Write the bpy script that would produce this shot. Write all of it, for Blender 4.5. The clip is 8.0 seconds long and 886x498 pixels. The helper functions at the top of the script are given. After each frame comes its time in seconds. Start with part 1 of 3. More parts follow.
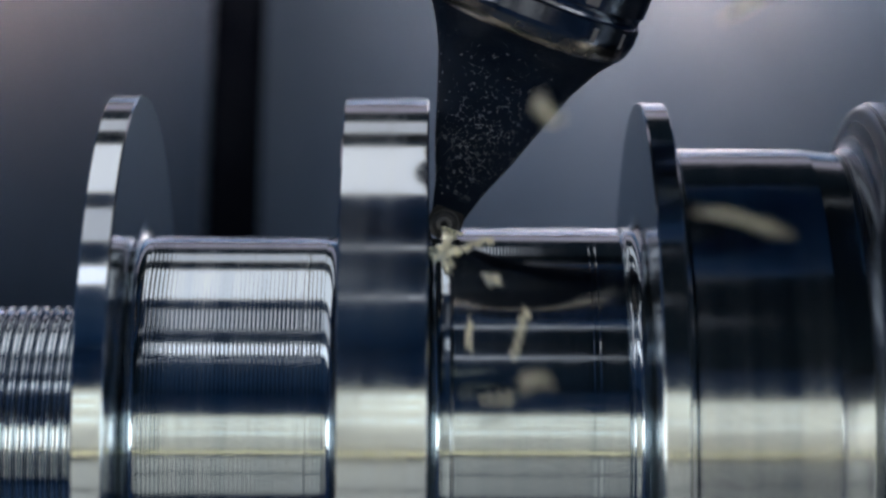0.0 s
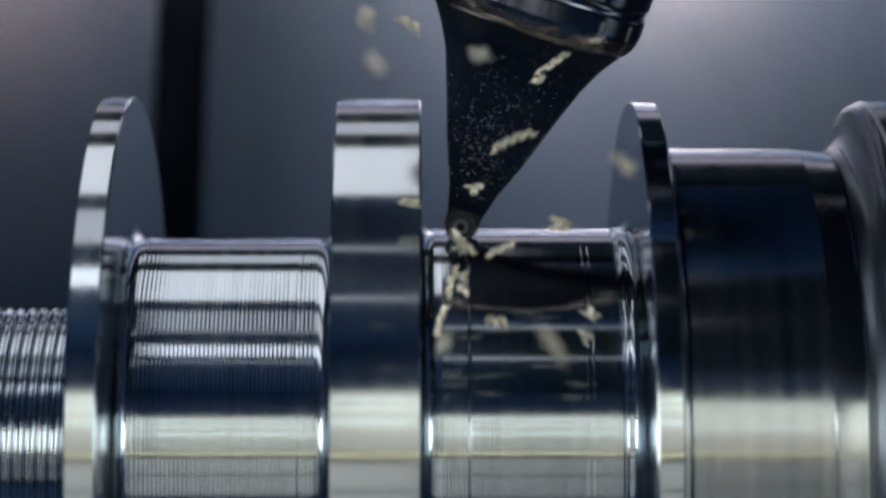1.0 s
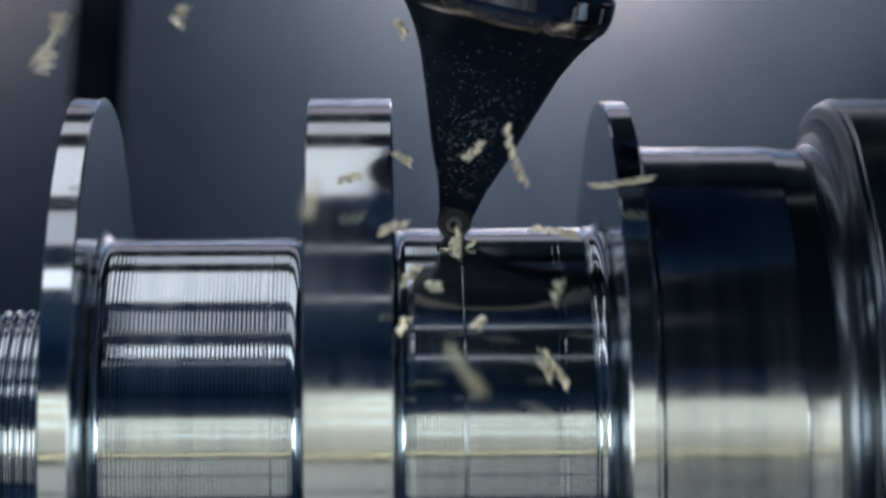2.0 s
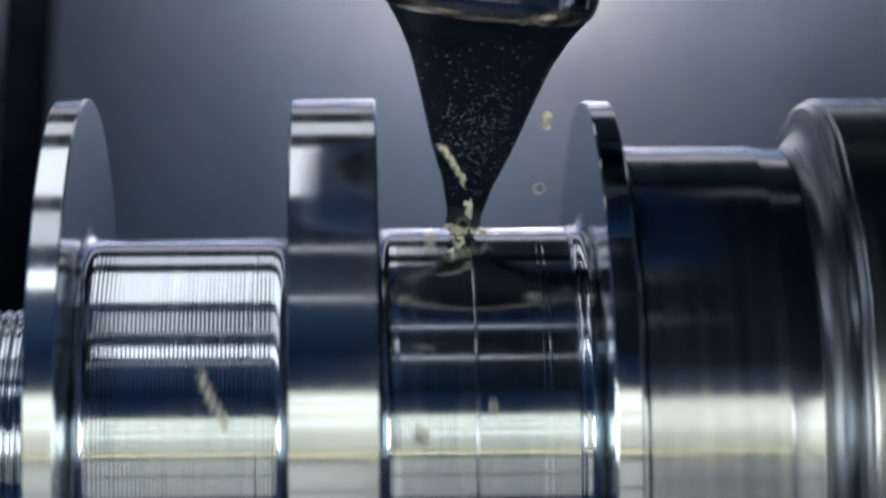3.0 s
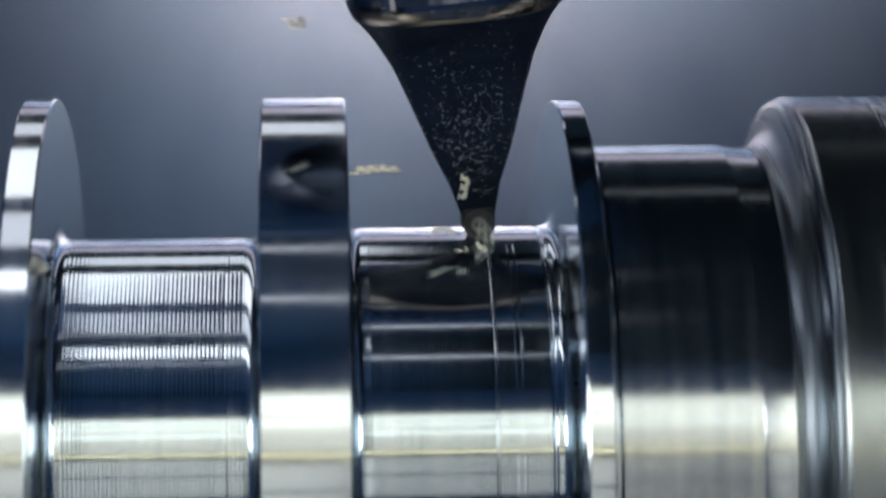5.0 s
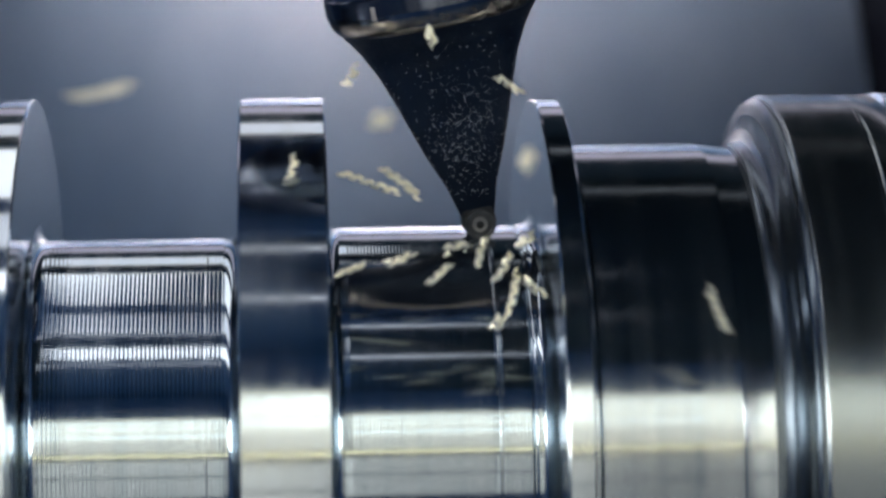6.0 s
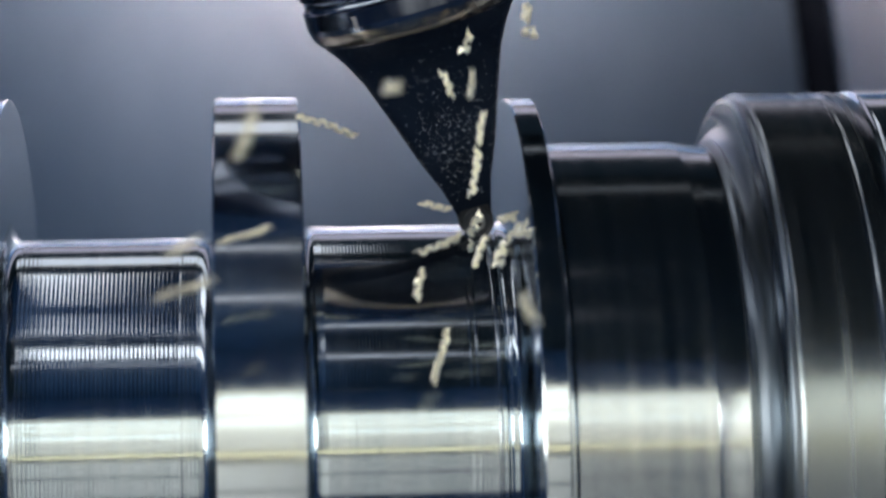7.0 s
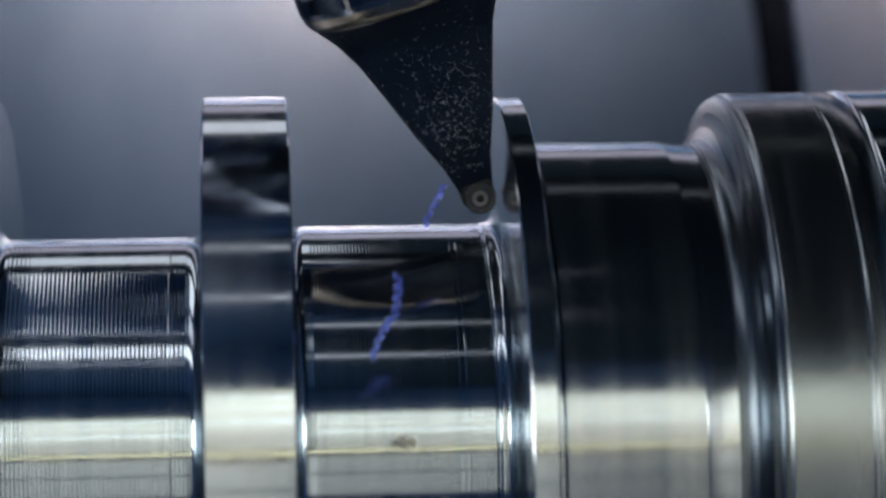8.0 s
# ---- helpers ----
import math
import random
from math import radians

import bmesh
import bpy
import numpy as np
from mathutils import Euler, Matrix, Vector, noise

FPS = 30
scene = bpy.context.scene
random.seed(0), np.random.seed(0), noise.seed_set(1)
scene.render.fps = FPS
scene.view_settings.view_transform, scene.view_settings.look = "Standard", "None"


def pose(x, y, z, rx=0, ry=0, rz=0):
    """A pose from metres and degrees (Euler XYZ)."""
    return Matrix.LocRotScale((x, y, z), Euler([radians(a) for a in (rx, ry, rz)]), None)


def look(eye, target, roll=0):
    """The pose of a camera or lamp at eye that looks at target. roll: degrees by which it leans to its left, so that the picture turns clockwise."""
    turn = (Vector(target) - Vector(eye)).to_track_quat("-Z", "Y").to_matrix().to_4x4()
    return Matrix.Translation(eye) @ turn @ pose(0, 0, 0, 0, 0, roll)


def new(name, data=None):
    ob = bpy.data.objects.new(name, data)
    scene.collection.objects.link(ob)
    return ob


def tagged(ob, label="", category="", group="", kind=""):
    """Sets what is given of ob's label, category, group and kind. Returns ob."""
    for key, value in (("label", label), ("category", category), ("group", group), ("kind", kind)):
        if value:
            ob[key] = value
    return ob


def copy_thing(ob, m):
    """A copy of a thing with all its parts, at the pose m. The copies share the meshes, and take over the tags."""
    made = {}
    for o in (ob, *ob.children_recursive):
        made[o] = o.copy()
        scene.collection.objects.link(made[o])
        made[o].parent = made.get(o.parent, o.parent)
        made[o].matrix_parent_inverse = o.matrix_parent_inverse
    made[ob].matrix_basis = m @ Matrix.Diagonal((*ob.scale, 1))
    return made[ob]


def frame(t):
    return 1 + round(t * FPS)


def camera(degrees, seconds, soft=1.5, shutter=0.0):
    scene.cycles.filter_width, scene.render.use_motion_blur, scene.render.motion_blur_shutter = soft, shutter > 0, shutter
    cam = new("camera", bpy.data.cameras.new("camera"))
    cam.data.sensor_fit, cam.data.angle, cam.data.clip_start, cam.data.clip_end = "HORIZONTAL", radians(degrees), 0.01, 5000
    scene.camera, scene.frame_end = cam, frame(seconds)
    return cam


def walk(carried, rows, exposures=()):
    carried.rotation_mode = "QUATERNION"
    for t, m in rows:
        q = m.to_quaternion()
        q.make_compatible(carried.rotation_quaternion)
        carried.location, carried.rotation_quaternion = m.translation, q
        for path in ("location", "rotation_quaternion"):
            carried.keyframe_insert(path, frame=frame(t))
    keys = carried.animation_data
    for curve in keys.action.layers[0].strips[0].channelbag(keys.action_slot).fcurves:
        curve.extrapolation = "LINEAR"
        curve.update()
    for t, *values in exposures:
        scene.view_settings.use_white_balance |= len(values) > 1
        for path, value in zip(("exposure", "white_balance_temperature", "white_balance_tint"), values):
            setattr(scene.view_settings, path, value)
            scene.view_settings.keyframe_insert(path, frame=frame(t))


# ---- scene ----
cam = camera(19.05, 8.0, soft=2.7, shutter=0.14)
cam.data.dof.use_dof = True
cam.data.dof.focus_distance = 0.522
cam.data.dof.aperture_fstop = 12.0
walk(cam, [
    (0, pose(0.0169, -0.5443, 0.0416, 89.995, -0.185, -0.266)),
    (0.5, pose(0.0168, -0.5443, 0.0416, 90.005, -0.114, -0.297)),
    (1, pose(0.0161, -0.5443, 0.0416, 90.009, 0.004, -0.521)),
    (1.5, pose(0.0150, -0.5443, 0.0416, 90.006, 0.163, -0.903)),
    (2, pose(0.0133, -0.5443, 0.0416, 90.000, 0.320, -1.447)),
    (3.5, pose(0.0112, -0.5443, 0.0416, 89.991, 0.475, -2.153)),
    (4, pose(0.0103, -0.5443, 0.0416, 89.986, 0.558, -2.456)),
    (5.5, pose(0.0096, -0.5443, 0.0416, 89.968, 0.725, -3.018)),
    (6, pose(0.0092, -0.5443, 0.0416, 89.956, 0.867, -3.334)),
    (6.5, pose(0.0088, -0.5443, 0.0416, 89.941, 0.988, -3.651)),
    (7, pose(0.0084, -0.5443, 0.0416, 89.926, 1.016, -3.968)),
    (7.5, pose(0.0081, -0.5443, 0.0416, 89.918, 1.022, -4.221)),
    (8, pose(0.0080, -0.5443, 0.0416, 89.915, 1.000, -4.264)),
], exposures=((0, -0.06), (2, -0.06), (3.4, 0.6), (5.5, 0.65), (7, 0.6), (8, 0.32)))

# ---- world and lamps ----
world = bpy.data.worlds.new("world")
world.use_nodes = True
world.node_tree.nodes["Background"].inputs["Color"].default_value = (0.25, 0.4, 0.75, 1)
world.node_tree.nodes["Background"].inputs["Strength"].default_value = 0.1
scene.world = world
scene.view_settings.exposure = 0.0


# ---- materials ----
def material(name):
    m = bpy.data.materials.new(name)
    m.use_nodes = True
    return m, m.node_tree.nodes, m.node_tree.links, m.node_tree.nodes["Principled BSDF"]


def glow(name, colour, strength):
    m, nodes, links, p = material(name)
    p.inputs["Base Color"].default_value = (*colour, 1)
    p.inputs["Emission Color"].default_value = (*colour, 1)
    p.inputs["Emission Strength"].default_value = strength
    return m


def mapped(nodes, links, scale):
    co = nodes.new("ShaderNodeTexCoord")
    mp = nodes.new("ShaderNodeMapping")
    mp.inputs["Scale"].default_value = scale
    links.new(co.outputs["Object"], mp.inputs["Vector"])
    return mp.outputs["Vector"]


def noise_of(nodes, links, vec, scale, detail=3.0):
    n = nodes.new("ShaderNodeTexNoise")
    n.inputs["Scale"].default_value = scale
    n.inputs["Detail"].default_value = detail
    links.new(vec, n.inputs["Vector"])
    return n.outputs["Fac"]


def ranged(nodes, links, fac, lo, hi, a=0.3, b=0.7):
    r = nodes.new("ShaderNodeMapRange")
    r.inputs["From Min"].default_value, r.inputs["From Max"].default_value = a, b
    r.inputs["To Min"].default_value, r.inputs["To Max"].default_value = lo, hi
    links.new(fac, r.inputs["Value"])
    return r.outputs["Result"]


def tinted(nodes, links, fac, c0, c1, a=0.3, b=0.7):
    r = nodes.new("ShaderNodeValToRGB")
    r.color_ramp.elements[0].position, r.color_ramp.elements[1].position = a, b
    r.color_ramp.elements[0].color, r.color_ramp.elements[1].color = (*c0, 1), (*c1, 1)
    links.new(fac, r.inputs["Fac"])
    return r.outputs["Color"]


def bumped(nodes, links, p, fac, strength, distance):
    b = nodes.new("ShaderNodeBump")
    b.inputs["Strength"].default_value, b.inputs["Distance"].default_value = strength, distance
    links.new(fac, b.inputs["Height"])
    links.new(b.outputs["Normal"], p.inputs["Normal"])


def turned_steel(name, c0, c1, rough, bump, line=9000):
    """Bright turned metal: rings that run round the x axis, in two scales."""
    m, nodes, links, p = material(name)
    p.inputs["Metallic"].default_value = 1.0
    fine = noise_of(nodes, links, mapped(nodes, links, (1, 0, 0)), line, 2)
    broad = noise_of(nodes, links, mapped(nodes, links, (1, 0.02, 0.02)), 350, 3)
    links.new(tinted(nodes, links, broad, c0, c1), p.inputs["Base Color"])
    links.new(ranged(nodes, links, broad, rough * 0.75, rough * 1.35), p.inputs["Roughness"])
    bumped(nodes, links, p, fine, bump, 0.00002)
    return m


def painted(name, c0, c1, rough, metallic=0.0, scale=(1, 1, 1), bump=0.1, size=20, gloss=0.5):
    m, nodes, links, p = material(name)
    p.inputs["Specular IOR Level"].default_value = gloss
    p.inputs["Metallic"].default_value = metallic
    fac = noise_of(nodes, links, mapped(nodes, links, scale), size, 6)
    fine = noise_of(nodes, links, mapped(nodes, links, scale), size * 14, 4)
    links.new(tinted(nodes, links, fac, c0, c1), p.inputs["Base Color"])
    links.new(ranged(nodes, links, fine, rough * 0.85, rough * 1.2), p.inputs["Roughness"])
    bumped(nodes, links, p, fine, bump, 0.0004)
    return m


def brightened_towards(m, x0, x1, dim_gain, gain):
    """Paints light into the sheet's colour: brighter along x, from x0 to x1."""
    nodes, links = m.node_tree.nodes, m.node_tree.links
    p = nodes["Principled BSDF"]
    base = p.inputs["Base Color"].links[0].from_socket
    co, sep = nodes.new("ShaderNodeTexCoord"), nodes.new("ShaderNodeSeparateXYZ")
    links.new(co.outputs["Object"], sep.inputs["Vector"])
    r = ranged(nodes, links, sep.outputs["X"], dim_gain, gain, x0, x1)
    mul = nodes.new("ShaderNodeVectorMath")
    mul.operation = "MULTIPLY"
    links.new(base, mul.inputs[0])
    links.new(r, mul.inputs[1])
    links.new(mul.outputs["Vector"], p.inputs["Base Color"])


STEEL = turned_steel("steel_finish_turned", (0.46, 0.54, 0.60), (0.56, 0.63, 0.68), 0.10, 0.12)
STEEL_SOFT = turned_steel("steel_rim_turned", (0.50, 0.56, 0.61), (0.54, 0.60, 0.64), 0.11, 0.05)
# same shaft steel; the shoulder's dim reflection is put into a darker colour
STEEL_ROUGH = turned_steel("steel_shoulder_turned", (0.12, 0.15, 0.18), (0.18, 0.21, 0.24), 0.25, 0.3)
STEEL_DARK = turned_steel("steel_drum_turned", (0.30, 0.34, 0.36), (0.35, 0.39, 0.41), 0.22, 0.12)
STEEL_HAZY = turned_steel("steel_journal_hazy", (0.44, 0.50, 0.55), (0.58, 0.63, 0.66), 0.14, 0.15, 5000)
BLACK_TOOL = painted("black_oxide_steel", (0.002, 0.006, 0.016), (0.005, 0.011, 0.025), 0.5, 0.0, (1, 1, 1), 0.25, 120, 0.16)
WORN_TIP = painted("worn_tool_steel", (0.008, 0.010, 0.015), (0.028, 0.030, 0.036), 0.5, 0.1, (1, 1, 1), 0.5, 700)
HOLDER_STEEL = painted("dark_ground_steel", (0.12, 0.14, 0.18), (0.20, 0.22, 0.27), 0.18, 1.0, (1, 1, 1), 0.03, 60)
RIM_STEEL = painted("heat_tinted_steel", (0.34, 0.27, 0.215), (0.36, 0.31, 0.26), 0.24, 1.0, (1, 1, 1), 0.0, 25)
SLOT_GREY = painted("slot_grey", (0.2, 0.2, 0.22), (0.3, 0.3, 0.32), 0.5, 0.3, (1, 1, 1), 0.1, 200)
CARBIDE = painted("coated_carbide", (0.030, 0.033, 0.040), (0.070, 0.072, 0.080), 0.35, 0.2, (1, 1, 1), 0.1, 300)
SCREW_STEEL = painted("screw_steel", (0.22, 0.22, 0.23), (0.35, 0.34, 0.33), 0.35, 1.0, (1, 1, 1), 0.05, 300)
BLACK_HOLE = painted("black_socket", (0.004, 0.004, 0.004), (0.008, 0.008, 0.008), 0.7, 0.0, (1, 1, 1), 0.1, 300)
CHIP = painted("straw_chip_metal", (0.96, 0.92, 0.70), (0.99, 0.98, 0.86), 0.30, 0.6, (1, 1, 1), 0.25, 400, 0.8)
DROPLET = painted("bright_flake", (0.70, 0.80, 0.96), (0.88, 0.94, 1.0), 0.25, 0.15, (1, 1, 1), 0.02, 300, 0.9)
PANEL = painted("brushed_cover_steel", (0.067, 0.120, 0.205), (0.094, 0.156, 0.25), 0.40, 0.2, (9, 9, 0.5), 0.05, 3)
# brighter light across the cover, put into its colour
brightened_towards(PANEL, -0.06, 0.04, 0.6, 1.2)
GAP_DARK = painted("dark_wiper_rubber", (0.002, 0.003, 0.006), (0.004, 0.006, 0.010), 0.9, 0.0, (1, 1, 1), 0.2, 60, 0.0)
WALL = painted("blue_grey_enclosure_paint", (0.020, 0.075, 0.185), (0.030, 0.095, 0.23), 0.5, 0.0, (1, 1, 1), 0.1, 9)
LAMP_BODY = painted("lamp_housing", (0.25, 0.25, 0.27), (0.33, 0.33, 0.35), 0.5, 0.6, (1, 1, 1), 0.1, 40)
LIGHT_WARM = glow("door_lamp_diffuser", (1.0, 0.95, 0.80), 0.48)
LIGHT_TUBE = glow("door_lamp_tube", (0.95, 1.0, 0.97), 1.25)
LIGHT_COOL = glow("roof_lamp_diffuser", (0.95, 0.93, 0.96), 1.05)
LIGHT_STRIP = glow("strip_lamp_diffuser", (0.95, 0.95, 1.0), 1.7)
LIGHT_BACK = glow("cover_top_glow", (1.0, 0.69, 0.545), 112.0)
LIGHT_DIM = glow("dim_roof_lamp_diffuser", (0.92, 0.91, 0.96), 0.6)
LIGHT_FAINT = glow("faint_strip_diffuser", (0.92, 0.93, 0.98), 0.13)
LIGHT_SIDE = glow("side_helper_diffuser", (1.0, 0.99, 0.95), 4.2)
LIGHT_LILAC = glow("lilac_strip_diffuser", (0.95, 0.86, 1.0), 0.22)
LOW_GLOW = glow("low_reflection_glow", (1.0, 0.97, 0.86), 0.34)
LIGHT_GOLD = glow("gold_strip_diffuser", (1.0, 0.88, 0.5), 2.3)
CHIP_BLUE = painted("blue_tempered_chip", (0.10, 0.16, 0.65), (0.22, 0.30, 0.85), 0.3, 0.5, (1, 1, 1), 0.2, 400)
HEAD_PAINT = painted("dark_head_paint", (0.018, 0.085, 0.22), (0.028, 0.11, 0.27), 0.5, 0.0, (1, 1, 1), 0.1, 30)
# cover steel of the outer plates, with shade put into a darker colour
PANEL_SHADED = painted("shaded_cover_steel", (0.010, 0.034, 0.076), (0.015, 0.044, 0.095), 0.5, 0.1, (9, 9, 0.5), 0.05, 3, 0.3)
BLOCKER_BLACK = painted("blocker_black_sheet", (0.014, 0.027, 0.042), (0.022, 0.038, 0.058), 0.8, 0.0, (1, 1, 1), 0.2, 40, 0.1)


# ---- building helpers ----
def part(name, bm, mat, parent=None, label="", smooth=False):
    me = bpy.data.meshes.new(name)
    bmesh.ops.recalc_face_normals(bm, faces=bm.faces)
    bm.to_mesh(me)
    bm.free()
    me.materials.append(mat)
    if smooth:
        me.polygons.foreach_set("use_smooth", [True] * len(me.polygons))
    ob = new(name, me)
    ob.parent = parent
    return tagged(ob, label)


def box(bm, x0, x1, y0, y1, z0, z1, bevel=0.0):
    made = bmesh.ops.create_cube(bm, size=1.0)["verts"]
    for v in made:
        v.co = Vector(((x0 + x1) / 2 + v.co.x * (x1 - x0), (y0 + y1) / 2 + v.co.y * (y1 - y0), (z0 + z1) / 2 + v.co.z * (z1 - z0)))
    if bevel:
        edges = {e for v in made for e in v.link_edges}
        bmesh.ops.bevel(bm, geom=list(edges), offset=bevel, segments=2, profile=0.6, affect="EDGES")
    return bm


def grid_mesh(name, runs, mat, parent, label=""):
    """One mesh from runs of rings; inside a run the surface is smooth, runs meet at sharp corners."""
    rings, sharp = [], set()
    for run in runs:
        for k, ring in enumerate(run):
            if rings and k == 0:
                sharp.add(len(rings) - 1)
                if max(abs(a - b) for p, q in zip(ring, rings[-1]) for a, b in zip(p, q)) < 1e-7:
                    continue
                sharp.add(len(rings))
            rings.append(ring)
    n = len(rings[0])
    verts = [v for ring in rings for v in ring]
    faces = [(i * n + j, (i + 1) * n + j, (i + 1) * n + (j + 1) % n, i * n + (j + 1) % n) for i in range(len(rings) - 1) for j in range(n)]
    me = bpy.data.meshes.new(name)
    me.from_pydata(verts, [], faces)
    me.polygons.foreach_set("use_smooth", [True] * len(me.polygons))
    flags = me.attributes.new("sharp_edge", "BOOLEAN", "EDGE").data
    for e in me.edges:
        a, b = e.vertices
        if a // n == b // n and a // n in sharp:
            flags[e.index].value = True
    me.materials.append(mat)
    ob = new(name, me)
    ob.parent = parent
    return tagged(ob, label)


SEG = 160


def ring_x(x, r):
    """A ring round the x axis, in millimetres."""
    return [(x / 1000, r / 1000 * math.sin(2 * math.pi * j / SEG), r / 1000 * math.cos(2 * math.pi * j / SEG)) for j in range(SEG)]


def turned(name, runs, mat, parent, label=""):
    """A turned part: runs of (x, r) in millimetres round the x axis."""
    return grid_mesh(name, [[ring_x(x, r) for x, r in run] for run in runs], mat, parent, label)


def fillet(x0, r0, x1, r1, n=7):
    """A hollow quarter round between two points of a profile: it leaves along x first, then climbs."""
    out = []
    for i in range(n + 1):
        a = math.pi / 2 * i / n
        out.append((x0 + (x1 - x0) * math.sin(a), r0 + (r1 - r0) * (1 - math.cos(a))))
    return out


def feed_marks(x0, x1, r, pitch, height, n=6, scores=()):
    """The shallow scallops that a round insert leaves, with a few raised score lines."""
    count = round((x1 - x0) / pitch)
    width = (x1 - x0) / count
    out = []
    for k in range(count):
        for i in range(n):
            u = i / n
            x = x0 + (k + u) * width
            out.append((x, r + height * (2 * u - 1) ** 2 + sum(0.03 * math.exp(-((x - c) / 0.13) ** 2) for c in scores)))
    out.append((x1, r + height))
    return out


def rim(x0, x1, r, c=0.35):
    """The outer surface of a flange with its two small chamfers."""
    flat = [(x0 + c + (x1 - x0 - 2 * c) * i / 6, r) for i in range(7)]
    return [[(x0, r - c), (x0 + c, r)], flat, [(x1 - c, r), (x1, r - c)]]


# ---- enclosure ----
def enclosure():
    spec = (("floor", -0.75, 0.75, -1.15, 0.66, -0.50, -0.46), ("ceiling", -0.75, 0.75, -1.15, 0.66, 0.80, 0.84),
            ("wall_left", -0.79, -0.75, -1.15, 0.66, -0.50, 0.84), ("wall_right", 0.75, 0.79, -1.15, 0.66, -0.50, 0.84),
            ("wall_back", -0.79, 0.79, 0.66, 0.70, -0.50, 0.84), ("wall_front", -0.79, 0.79, -1.19, -1.15, -0.50, 0.84))
    for name, *b in spec:
        ob = part(name, box(bmesh.new(), *b), WALL)
        tagged(ob, "blue-grey painted sheet metal of the machine enclosure", name.split("_")[0], kind="structure")


def bellows():
    """Folded black sheet, added under the roof above the chuck side, darkens reflections."""
    bm = bmesh.new()
    n = 60
    low = [[bm.verts.new((0.055 + 0.685 * i / n, y, 0.700 + (0.022 if i % 2 else 0.0))) for i in range(n + 1)] for y in (-1.10, 0.385)]
    top = [[bm.verts.new((0.055 + 0.685 * i / n, y, 0.798)) for i in (0, n)] for y in (-1.10, 0.385)]
    for i in range(n):
        bm.faces.new((low[0][i], low[0][i + 1], low[1][i + 1], low[1][i]))
    bm.faces.new((top[0][0], top[1][0], top[1][1], top[0][1]))
    bm.faces.new((low[0][0], low[1][0], top[1][0], top[0][0]))
    bm.faces.new((low[0][n], top[0][1], top[1][1], low[1][n]))
    ob = part("dark_roof_sheet", bm, BLOCKER_BLACK)
    tagged(ob, "added black folded sheet under the enclosure roof, darkens reflections", "bellows", kind="structure")


def lamp(name, label, w, h, mat, m):
    """A flat lamp that faces its own -z: housing and diffuser."""
    root = tagged(new(name), label, "lamp")
    bm = bmesh.new()
    box(bm, -w / 2 - 0.015, w / 2 + 0.015, -h / 2 - 0.012, h / 2 + 0.012, 0.004, 0.035, 0.004)
    part("housing", bm, LAMP_BODY, root)
    part("diffuser", box(bmesh.new(), -w / 2, w / 2, -h / 2, h / 2, -0.003, 0.0035), mat, root, "white glowing diffuser")
    root.matrix_basis = m
    p = m.translation
    if p.z > 0.4 and p.y < 0.42:
        bm = box(bmesh.new(), p.x - 0.012, p.x + 0.012, p.y - 0.012, p.y + 0.012, p.z + 0.012, 0.7995)
        bm.transform(m.inverted())
        part("hanger", bm, LAMP_BODY, root)
    return root


